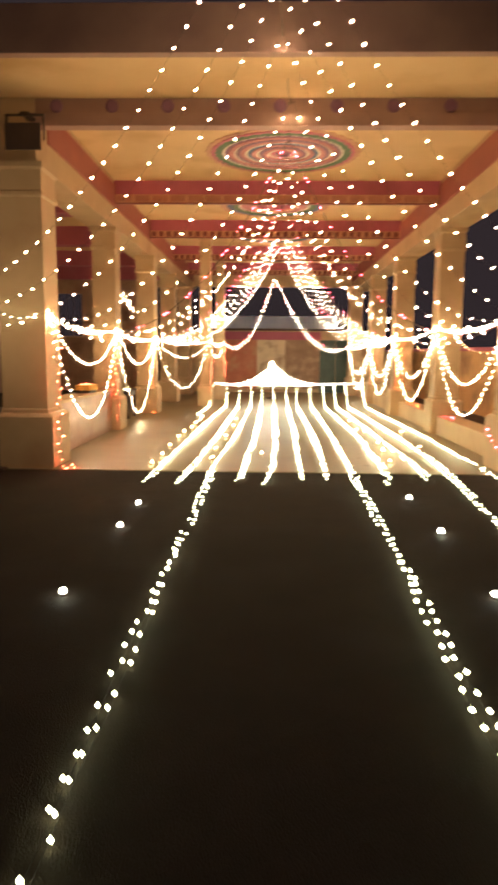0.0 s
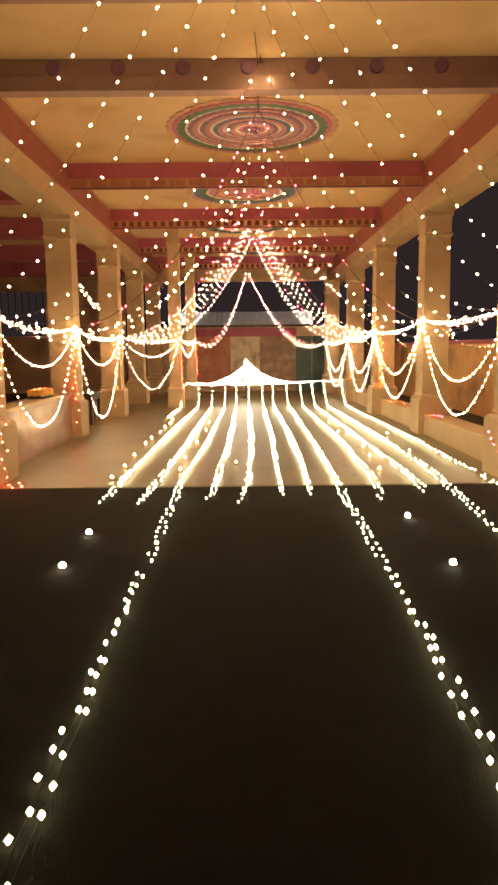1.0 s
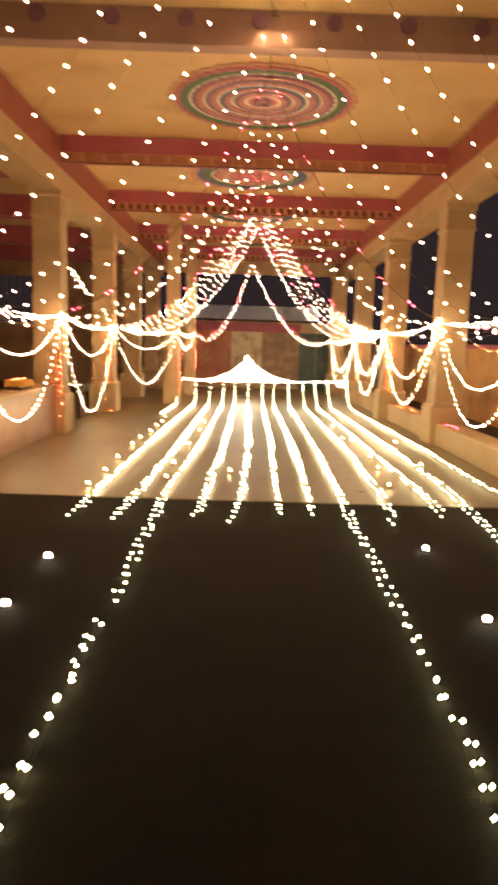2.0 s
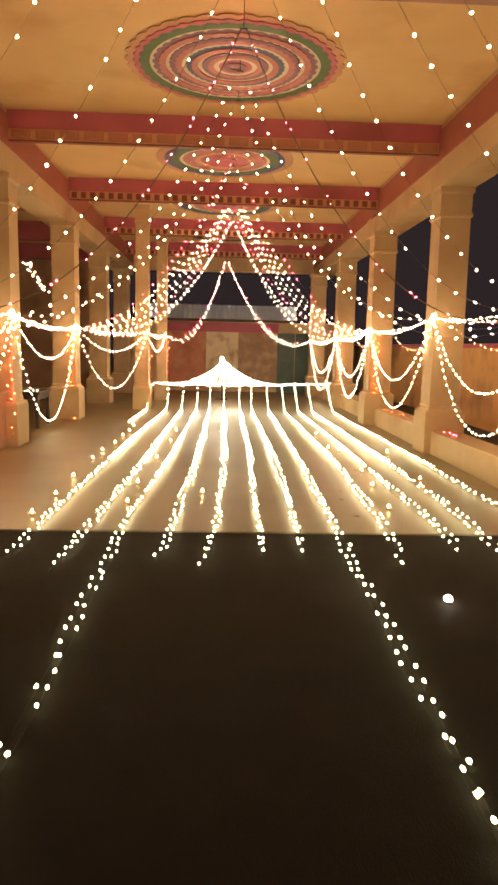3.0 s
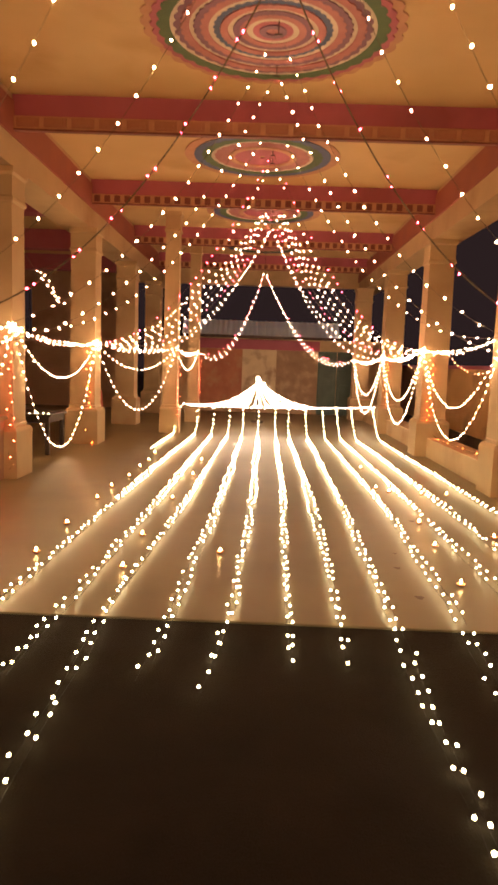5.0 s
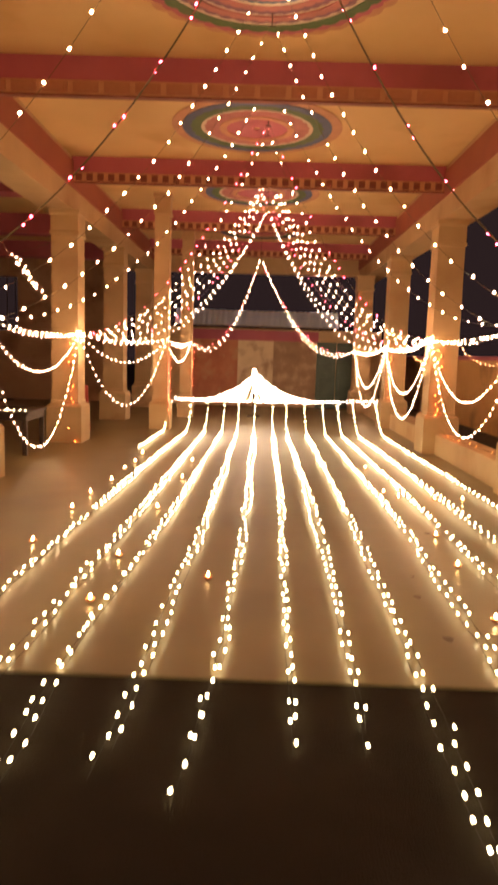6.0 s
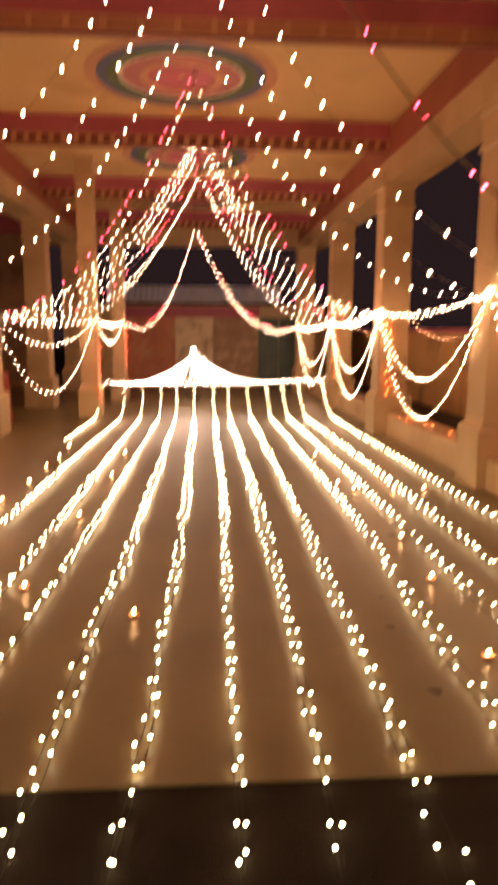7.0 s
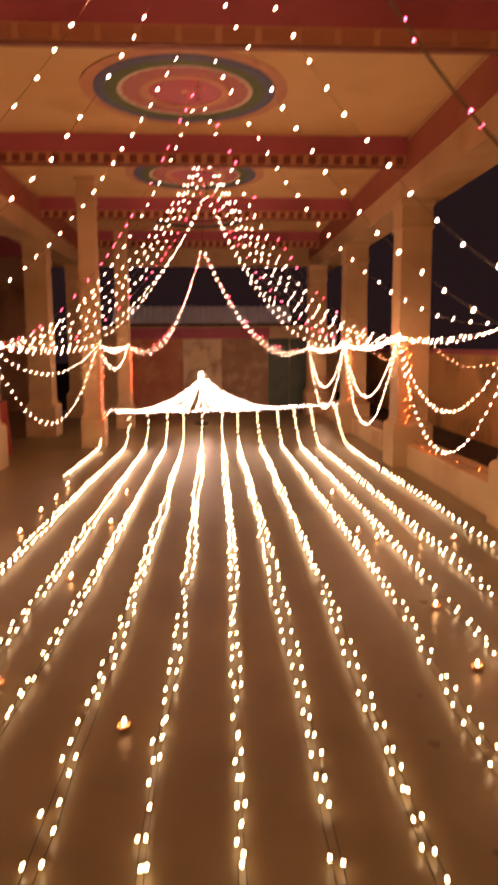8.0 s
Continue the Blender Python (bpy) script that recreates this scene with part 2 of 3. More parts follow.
def cross_beam(y, front=False, style=0):
    b = tagged(empty("cross_beam", 0, y, ZB), "maroon painted concrete beam with a relief frieze along its foot", "beam", "cross beams", kind="structure")
    if front:
        b["label"] = "mauve painted front beam with dark purple rosettes"
    half = 0.20
    part("beam_body", box(-3.05, 3.05, -half, -0.06, 0.14, ZC - ZB + 0.10), M_MAUVE if front else M_RED, b)
    part("frieze", box(-3.05, 3.05, -half - 0.025, -0.045 if front else -half + 0.03, 0.0, 0.15, 0.008), M_MAUVE if front else M_FRIEZE, b)
    if front:
        for i in range(-4, 5):
            bm = bmesh.new()
            bmesh.ops.create_cone(bm, cap_ends=True, segments=20, radius1=0.085, radius2=0.06, depth=0.012,
                                  matrix=pose(i * 0.68, -half - 0.004, 0.235, 90))
            part("rosette", bm, M_PURPLE, b)
    else:
        base = None
        n, w = (18, 0.135) if style == 0 else (34, 0.05)
        for i in range(n):
            x = -2.95 + 5.9 * (i + 0.5) / n
            if base is None:
                bm = box(-w, w, -0.010, 0.012, 0.02, 0.13, 0.008)
                box(-w * 0.7, w * 0.7, -0.020, 0.0, 0.04, 0.11, bm=bm)
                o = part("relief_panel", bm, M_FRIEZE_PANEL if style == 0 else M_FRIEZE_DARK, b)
                base = o.data
            else:
                o = new("relief_panel", base)
                o.parent = b
            o.location = (x, -half - 0.033, 0)
        # thin edge whose dark colour stands in for shade under the frieze
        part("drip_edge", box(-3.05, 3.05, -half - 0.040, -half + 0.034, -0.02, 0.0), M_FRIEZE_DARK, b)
    return b


for i, y in enumerate(COL_Y):
    cross_beam(y, front=(i == 0), style=0 if i == 1 else 1)

for side, name in ((-1, "long_beam"), (1, "long_beam")):
    x0, x1 = sorted((side * 2.98, side * 3.50))
    b = tagged(empty(name, 0, 0, 0), "cream and maroon long beam carried by the columns", "beam", "long beams", kind="structure")
    part("beam_body", box(x0, x1, COL_Y[0] - 0.22, BACK + 0.3, ZL, ZC + 0.10), M_CREAM, b)
    xa, xb = sorted((side * 2.98, side * 2.955))
    part("painted_band", box(xa, xb, COL_Y[0] + 0.23, BACK + 0.2, ZL + 0.34, ZC - 0.08), M_BAND, b)

# roof overhang over the road
tagged(obj("roof_slab", box(-8.0, 4.6, 7.60, COL_Y[0] - 0.21, 4.52, 4.66), M_CEIL), "ochre soffit of the roof overhang", "roof", kind="structure")
tagged(obj("roof_fascia", box(-8.0, 4.6, 7.48, 7.60, 4.50, 4.98, 0.01), M_MAUVE), "brown painted fascia along the roof edge", "fascia", kind="structure")
tagged(obj("roof_top", box(-8.0, 4.6, 7.60, BACK + 0.6, 4.74, 4.90), M_CREAM), "flat concrete roof slab of the hall", "roof", kind="structure")

# ---------------------------------------------------------------- columns


def column(x, y, w=0.23, plinth=0.64, top=ZL, label="cream painted square column on a plain square plinth"):
    c = tagged(empty("column", x, y, 0), label, "column", "hall columns")
    k = w / 0.23
    part("plinth", square_lathe([(0.285 * k, 0), (0.285 * k, plinth - 0.05), (0.27 * k, plinth - 0.02), (0.25 * k, plinth)]), M_CREAM, c)
    part("shaft", square_lathe([(w, plinth), (w, plinth + 0.04), (w - 0.012, plinth + 0.06), (w - 0.02, top - 0.42)]), M_CREAM, c)
    part("capital", square_lathe([(w - 0.02, top - 0.42), (w + 0.004, top - 0.40), (w + 0.004, top - 0.36), (w - 0.012, top - 0.34), (w - 0.012, top - 0.10), (w + 0.012, top - 0.07), (w + 0.012, top - 0.002)]), M_CREAM, c)
    return c


for y, x_right, x_left in zip(COL_Y[1:], (3.25, 3.14, 3.13, 2.95), (-3.20, -3.10, -3.14, -3.12)):
    column(x_right, y, 0.235)
    column(x_left, y, 0.235)
column(-3.20, 9.02, 0.30, 0.70, label="thick cream painted front column on a square plinth")
column(3.20, 9.02, 0.30, 0.70, label="thick cream painted front column on a square plinth")
column(-1.86, 19.35, 0.165, 0.55, ZC - 0.0, label="slim cream painted inner column hung with red lights")
column(-1.66, 22.2, 0.15, 0.50, ZC - 0.0, label="slim cream painted inner column")

# ---------------------------------------------------------------- ceiling medallions


def ring(r0, r1, z, scallops=0, depth=0.012, n=144):
    """A flat ring with a scalloped outer edge, hanging a little below the ceiling."""
    bm = bmesh.new()
    lo, hi = [], []
    for i in range(n):
        a = 2 * math.pi * i / n
        s = 1.0 + (0.034 * abs(math.sin(scallops * a / 2)) if scallops else 0)
        for store, r in ((lo, r0), (hi, r1 * s)):
            store.append((bm.verts.new((r * math.cos(a), r * math.sin(a), z - depth)), bm.verts.new((r * math.cos(a), r * math.sin(a), z))))
    for i in range(n):
        j = (i + 1) % n
        bm.faces.new((lo[i][0], hi[i][0], hi[j][0], lo[j][0])[::-1])
        bm.faces.new((hi[i][0], hi[i][1], hi[j][1], hi[j][0])[::-1])
        bm.faces.new((lo[i][0], lo[j][0], lo[j][1], lo[i][1])[::-1])
    return bm


def medallion(x, y, rings, label, rmax):
    m = tagged(empty("ceiling_medallion", x, y, ZC), label, "medallion", "ceiling medallions")
    n = len(rings)
    for i, (mat, r0, r1, sc) in enumerate(rings):
        part("ring", ring(r0 * rmax, r1 * rmax, -0.004 - 0.004 * (i % 2), sc, 0.010 + 0.006 * (i % 3)), mat, m)
    return m


seq = [M_FRIEZE, M_RED, M_GREEN, M_WHITE, M_PURPLE, M_PINK, M_WHITE, M_PURPLE, M_PINK, M_WHITE, M_BLUE, M_PINK, M_WHITE, M_PURPLE, M_PINK, M_WHITE, M_RED, M_PURPLE, M_PINK]
rings = []
r = 1.0
for i, mt in enumerate(seq):
    d = 0.07 if i == 0 else (0.075 if i == 2 else 0.050)
    rings.append((mt, max(0.01, r - d), r, 44 if i % 2 else 36))
    r -= d
medallion(0.08, 11.35, rings, "painted medallion of many scalloped rings in green, white and red", 1.18)
rings2 = [(M_FRIEZE, 0.88, 1.0, 0), (M_BLUE, 0.76, 0.88, 0), (M_GREEN, 0.66, 0.76, 30), (M_WHITE, 0.60, 0.66, 0), (M_PINK, 0.44, 0.60, 24), (M_FRIEZE, 0.36, 0.44, 0), (M_RED, 0.04, 0.36, 16)]
medallion(-0.02, 15.25, rings2, "painted medallion with a red heart and blue and green outer rings", 1.15)
medallion(0.0, 19.0, rings2, "painted medallion with a red heart and blue and green outer rings", 1.15)
medallion(0.0, 23.1, rings2, "painted medallion with a red heart and blue and green outer rings", 1.1)

# ---------------------------------------------------------------- back end of the hall
tagged(obj("wall_back", box(-3.6, 3.75, BACK + 0.12, BACK + 0.4, 0, 2.32), M_CREAM), "plain cream wall behind the painted panels", "wall", kind="structure")
tagged(obj("wall_back_top", box(-8, 3.75, BACK + 0.12, BACK + 0.4, 3.95, ZC), M_CREAM), "cream painted wall strip under the roof", "wall", kind="structure")


def mural():
    m = tagged(empty("painted_mural", 0, BACK + 0.1, 0), "faded three-panel mural in red and brown under a red border", "mural")
    part("panel", box(-1.95, -0.55, -0.03, 0.018, 0.12, 1.97, 0.006), M_POSTER_RED, m, "red faded panel")
    part("panel", box(-0.54, 0.52, -0.03, 0.018, 0.12, 1.97, 0.006), M_POSTER_PALE, m, "pale cream panel")
    part("panel", box(0.53, 1.82, -0.03, 0.018, 0.12, 1.97, 0.006), M_POSTER_BROWN, m, "brown faded panel")
    part("border", box(-2.0, 1.86, -0.06, 0.018, 1.975, 2.28, 0.01), M_RED, m, "red painted border")
    return m


mural()
d = tagged(empty("door", 2.42, BACK + 0.1, 0), "closed dark green double door in the back wall", "door", kind="structure")
for s in (-1, 1):
    part("leaf", box(s * 0.30 - 0.29, s * 0.30 + 0.29, -0.04, 0.018, 0.0, 1.98, 0.008), M_DOOR, d)
    for z in (0.25, 1.05):
        part("panel", box(s * 0.30 - 0.2, s * 0.30 + 0.2, -0.055, -0.041, z, z + 0.7, 0.008), M_DOOR, d)
aw = tagged(empty("tin_awning", 0, BACK, 2.35), "corrugated tin awning over the mural, bluish light in its colour", "awning")
bm = bmesh.new()
rows = []
for i in range(121):
    x = -2.4 + 4.8 * i / 120
    zz = 0.014 * math.cos(i * math.pi / 2)
    rows.append([bm.verts.new((x, -0.45, 0.0 + zz)), bm.verts.new((x, 0.1, 0.5 + zz)), bm.verts.new((x, 0.1, 0.485 + zz)), bm.verts.new((x, -0.45, -0.015 + zz))])
for a, b in zip(rows, rows[1:]):
    for k in range(4):
        bm.faces.new((a[k], b[k], b[(k + 1) % 4], a[(k + 1) % 4]))
part("sheet", bm, M_TIN, aw)
part("edge_rail", box(-2.4, 2.4, -0.48, -0.455, -0.04, 0.03), M_DARK, aw)

# ---------------------------------------------------------------- left aisle
tagged(obj("aisle_ceiling", box(-9.7, -3.51, COL_Y[0] - 0.2, BACK + 0.4, 4.45, 4.58), M_CEIL), "ochre painted ceiling of the side aisle", "ceiling", kind="structure")
for y in COL_Y:
    tagged(obj("aisle_beam", box(-9.6, -3.51, y - 0.2, y + 0.2, 4.02, 4.45, 0.01), M_RED), "maroon painted beam across the side aisle", "beam", "aisle beams", kind="structure")
tagged(obj("wall_west", box(-9.8, -9.6, COL_Y[0] - 0.2, BACK + 0.4, 0, 4.45), M_AISLE), "brown painted side wall of the aisle", "wall", kind="structure")
end_wall = tagged(empty("wall_aisle_end", -6.3, BACK + 0.2, 0), "brown painted end wall with a window and a tall opening", "wall", kind="structure")
for x0, x1, z0, z1 in ((-9.6, -8.9, 0, 4.45), (-8.9, -7.2, 0, 2.0), (-8.9, -7.2, 3.65, 4.45), (-7.2, -4.35, 0, 4.45), (-4.35, -3.0, 3.92, 4.45)):
    part("wall_panel", box(x0 + 6.3, x1 + 6.3, -0.1, 0.1, z0, z1), M_AISLE, end_wall)
wn = tagged(empty("window_1", -8.05, BACK + 0.2, 2.0), "barred window opening onto the dark yard", "window", kind="structure")
part("sill", box(-0.9, 0.9, -0.16, 0.08, 0.0, 0.05, 0.008), M_CREAM, wn)
for i in range(7):
    part("bar", box(-0.75 + 0.25 * i - 0.012, -0.75 + 0.25 * i + 0.012, -0.012, 0.012, 0.05, 1.65), M_DARK, wn)

k = tagged(empty("clad_parapet", -3.2, 11.1, 0), "low parapet clad in streaked pinkish stone between two columns", "parapet", kind="structure")
part("parapet_body", box(-0.13, 0.13, -1.75, 1.95, 0, 0.74, 0.01), M_STALL, k)
part("coping", box(-0.17, 0.17, -1.75, 1.95, 0.74, 0.79, 0.012), M_CREAM, k)


def table(x, y):
    t = tagged(empty("side_table", x, y, 0), "small dark wooden table behind the columns", "table")
    part("tabletop", box(-0.5, 0.5, -0.45, 0.45, 0.60, 0.64, 0.006), M_DARK, t)
    part("apron", box(-0.46, 0.46, -0.41, 0.41, 0.50, 0.60), M_DARK, t)
    for sx in (-1, 1):
        for sy in (-1, 1):
            part("leg", box(sx * 0.43 - 0.03, sx * 0.43 + 0.03, sy * 0.38 - 0.03, sy * 0.38 + 0.03, 0, 0.50), M_DARK, t)
    return t


table(-3.65, 15.6)


def red_stand(x, y):
    """A box stand draped in red cloth, with a pale tray of offerings on top."""
    st = tagged(empty("offering_stand", x, y, 0), "square stand draped in red cloth beside a column", "stand")
    bm = bmesh.new()
    n = 48
    rings_ = []
    for z, w, amp in ((0.0, 0.25, 0.025), (0.35, 0.235, 0.016), (0.75, 0.22, 0.008), (0.88, 0.215, 0.0)):
        ring_ = []
        for i in range(n):
            a = 2 * math.pi * i / n
            c, s_ = math.cos(a), math.sin(a)
            k_ = w / max(abs(c), abs(s_)) ** 0.85 + amp * math.sin(a * 12)
            ring_.append(bm.verts.new((k_ * c, k_ * s_, z)))
        rings_.append(ring_)
    for p, q in zip(rings_, rings_[1:]):
        for i in range(n):
            bm.faces.new((p[i], p[(i + 1) % n], q[(i + 1) % n], q[i]))
    bm.faces.new(rings_[-1])
    part("cloth", bm, M_CLOTH, st)
    return st


red_stand(-3.35, 18.35)
b_ = tagged(empty("notice_board", -3.55, 18.9, 0), "narrow red board with a white edge on a post", "board")
part("post", box(-0.03, 0.03, -0.03, 0.03, 0, 0.9), M_DARK, b_)
part("panel", box(-0.18, 0.18, -0.04, -0.01, 0.75, 1.35, 0.006), M_CLOTH, b_)
part("edge", box(0.181, 0.21, -0.045, -0.005, 0.73, 1.37, 0.004), M_WHITE, b_, "white painted edge")


def floodlight(x, y, z):
    """An unlit floodlight on a bracket: a tapered housing with a rim, cooling ribs and a yoke."""
    f = tagged(empty("floodlight", x, y, z), "unlit dark floodlight on a bracket under the front beam", "floodlight")
    bm = bmesh.new()
    rr = [[bm.verts.new((w * sx, yy, h * sz)) for sx, sz in ((-1, -1), (1, -1), (1, 1), (-1, 1))] for yy, w, h in ((-0.16, 0.20, 0.14), (-0.12, 0.20, 0.14), (0.0, 0.13, 0.09), (0.04, 0.13, 0.09))]
    for p, q in zip(rr, rr[1:]):
        for i in range(4):
            bm.faces.new((p[i], p[(i + 1) % 4], q[(i + 1) % 4], q[i]))
    bm.faces.new(rr[0][::-1])
    bm.faces.new(rr[-1])
    part("housing", bm, M_DARK, f)
    part("rim", box(-0.21, 0.21, -0.185, -0.162, -0.15, 0.15, 0.008), M_DARK, f)
    for i in range(5):
        part("cooling_rib", box(-0.10 + 0.05 * i - 0.004, -0.10 + 0.05 * i + 0.004, 0.042, 0.075, -0.08, 0.08), M_DARK, f)
    for sx in (-1, 1):
        part("yoke_arm", box(sx * 0.222 - 0.008, sx * 0.222 + 0.008, -0.10, -0.06, -0.02, 0.26), M_DARK, f)
    part("yoke_bar", box(-0.23, 0.23, -0.10, -0.06, 0.26, 0.275), M_DARK, f)
    part("mount", box(-0.05, 0.05, -0.11, 0.162, 0.276, 0.30, 0.004), M_DARK, f)
    return f


floodlight(-3.02, 8.62, 3.98)


def offering_box(x, y, z):
    """A low box under a draped saffron cloth with a scalloped hem."""
    o = tagged(empty("offering_box", x, y, z), "low box under a saffron cloth on the parapet coping", "box")
    part("box_body", box(-0.12, 0.12, -0.24, 0.24, 0.0, 0.13, 0.006), M_DARK, o)
    bm = bmesh.new()
    n = 64
    top, hem = [], []
    for i in range(n):
        a_ = 2 * math.pi * (i + 0.5) / n
        c, s_ = math.cos(a_), math.sin(a_)
        k_ = 1 / max(abs(c) / 0.13, abs(s_) / 0.25)
        top.append(bm.verts.new((k_ * c, k_ * s_, 0.134)))
        hem.append(bm.verts.new((k_ * c * 1.06, k_ * s_ * 1.03, 0.035 + 0.02 * abs(math.sin(i * 0.8)))))
    for i in range(n):
        bm.faces.new((hem[i], hem[(i + 1) % n], top[(i + 1) % n], top[i]))
    bm.faces.new(top)
    part("cloth", bm, M_SAFFRON, o, "saffron cloth with a wavy hem")
    return o


offering_box(-3.20, 11.70, 0.79)

# ---------------------------------------------------------------- right side
for y0, y1 in zip(COL_Y, COL_Y[1:]):
    k = tagged(obj("parapet", box(3.05, 3.45, y0 + 0.29, y1 - 0.29, 0, 0.34, 0.015), M_CREAM), "low cream parapet between two columns", "parapet", "parapets", kind="structure")
w = tagged(empty("compound_wall", 0, 0, 0), "orange painted compound wall with a red coping", "wall", kind="structure")
part("wall_body", box(5.32, 5.5, -12, 40, -0.06, 1.58), M_WALL_OUT, w)
part("coping", box(5.28, 5.54, -12, 40, 1.58, 1.67, 0.01), M_RED, w)

# ---------------------------------------------------------------- strings of lights
rng = random.Random(7)


def octa(r, h):
    return [(r, 0, 0), (0, r, 0), (-r, 0, 0), (0, -r, 0), (0, 0, h), (0, 0, -h)], [(0, 1, 4), (1, 2, 4), (2, 3, 4), (3, 0, 4), (1, 0, 5), (2, 1, 5), (3, 2, 5), (0, 3, 5)]


def sag_line(a, b, sag, n=40, wob=0.0):
    """Points of a wire that hangs from a to b, sag metres below the straight line in its middle."""
    pts = []
    for i in range(n + 1):
        u = i / n
        p = Vector(a).lerp(Vector(b), u)
        p.z -= 4 * sag * u * (1 - u)
        if wob and 0 < i < n:
            p += Vector((rng.uniform(-wob, wob), rng.uniform(-wob, wob), 0))
        pts.append(p)
    return pts


def along(pts, step, start=0.0):
    """Places every step metres along a line of points."""
    out, left = [], start
    for a, b in zip(pts, pts[1:]):
        d = (b - a).length
        while left < d:
            out.append(a.lerp(b, left / d))
            left += step
        left -= d
    return out


def wire_mesh(name, pts, r=0.003, mat=None):
    verts, faces = [], []
    for i, p in enumerate(pts):
        t = (pts[min(i + 1, len(pts) - 1)] - pts[max(i - 1, 0)]).normalized()
        s = t.cross(Vector((0, 0, 1)))
        s = s.normalized() if s.length > 1e-4 else Vector((1, 0, 0))
        u = s.cross(t)
        verts += [tuple(p + r * s), tuple(p + r * (-0.5 * s + 0.87 * u)), tuple(p + r * (-0.5 * s - 0.87 * u))]
        if i:
            k = 3 * i
            faces += [(k - 3 + j, k - 3 + (j + 1) % 3, k + (j + 1) % 3, k + j) for j in range(3)]
    me = bpy.data.meshes.new(name)
    me.from_pydata(verts, [], faces)
    me.materials.append(mat or M_WIRE)
    return me


def bulbs_mesh(name, places, mat, r):
    verts, faces = [], []
    ov, of = octa(r, r * 1.25)
    for p in places:
        k = len(verts)
        verts += [(p.x + v[0], p.y + v[1], p.z + v[2]) for v in ov]
        faces += [tuple(k + i for i in f) for f in of]
    me = bpy.data.meshes.new(name)
    me.from_pydata(verts, [], faces)
    me.materials.append(mat)
    return me


R_BULB = 0.0077


def bulb_mesh(mat, r=R_BULB):
    b = bmesh.new()
    bmesh.ops.create_icosphere(b, subdivisions=1, radius=r)
    for v in b.verts:
        v.co.z *= 1.15 if v.co.z > 0 else 1.0
    me = bpy.data.meshes.new("bulb")
    b.to_mesh(me)
    b.free()
    me.materials.append(mat)
    return me


BULB = {m.name: bulb_mesh(m, 0.0095 if m is L_FLOOR else 0.0080 if m is L_MID else R_BULB) for m in (L_WARM, L_MID, L_FLOOR, L_RED, L_DROP, L_AMBER)}


def light_string(lines, label, mat=L_WARM, step=0.10, r=R_BULB, group="", single=None, jitter=0.012, lift=0.0, wire=0.003, gap=0.0, name="string_lights", plain=(), skip=0.0, twin=0.0):
    """One set of string lights: its wires and its bulbs; single(p) picks the bulbs that are objects of their own."""
    o = Vector(lines[0][0])
    s = tagged(empty(name, *o), label, "string lights", group)
    joined = []
    for pts in plain:
        w = new("wire", wire_mesh("wire", [p - o for p in pts], wire))
        w.parent = s
    for pts in lines:
        w = new("wire", wire_mesh("wire", [p - o for p in pts], wire, M_FLOOR_WIRE if lift else None))
        w.parent = s
        start = skip + rng.uniform(0, step)
        for p in along(pts, step, start) + (along(pts, step, start + twin) if twin else []):
            if rng.random() < gap or (lift and p.y < 12.0 and rng.random() < 0.12):
                continue
            q = p - o + Vector((rng.uniform(-jitter, jitter), rng.uniform(-jitter, jitter) * 2, lift + rng.uniform(-jitter, jitter) * (0.2 if lift else 1.0)))
            if single and single(p):
                b = new("bulb", BULB[mat.name])
                b.parent, b.location = s, q
                b.rotation_euler = (rng.uniform(-1.2, 1.2), rng.uniform(-1.2, 1.2), 0)
            else:
                joined.append(q)
    if joined:
        far = mat is L_MID
        b = new("bulb_chain", bulbs_mesh("bulb_chain", joined, L_FAR if far else mat, 0.0107 if far else r))
        b.parent = s
        b["kind"] = "stuff"
    return s


V = Vector


def every(p):
    return True


# floor strands: hang from the rope, touch the floor, and run to the road in double lines
ROPE_L, ROPE_R = V((-1.66, 19.55, 0.60)), V((2.68, 20.35, 0.62))
# for each strand: x at its end, at y 9, at y 12.5 and at the bend, and the y of its end
STRANDS = [(-1.78, -1.78, -1.78, -1.72, 16.4), (-1.49, -1.47, -1.41, -1.27, 7.83), (-1.12, -1.06, -0.97, -0.92, 7.71), (-0.76, -0.78, -0.66, -0.58, 1.0),
           (-0.43, -0.39, -0.31, -0.28, 7.90), (-0.12, -0.02, 0.04, 0.05, 7.80), (0.30, 0.32, 0.40, 0.42, 8.10), (0.60, 0.63, 0.70, 0.70, 8.10),
           (0.72, 0.96, 1.04, 1.08, 1.0), (1.29, 1.40, 1.47, 1.45, 7.83), (1.81, 1.82, 1.82, 1.77, 8.11), (1.90, 2.15, 2.19, 2.10, 5.8), (2.64, 2.66, 2.68, 2.58, 7.0)]


def strand_x(y, e, n, m, b, y_end):
    if y > 12.5:
        return m + (b - m) * (y - 12.5) / 6.2
    if y > 9.0 or y_end > 9:
        return n + (m - n) * (y - 9.0) / 3.5
    return e + (n - e) * (y - y_end) / (9.0 - y_end) if y_end > 7 else e + (n - e) * max(0.0, (y - y_end) / (9.0 - y_end)) ** 0.8


def near_part(p):
    return 5.0 < p.y < 12.0


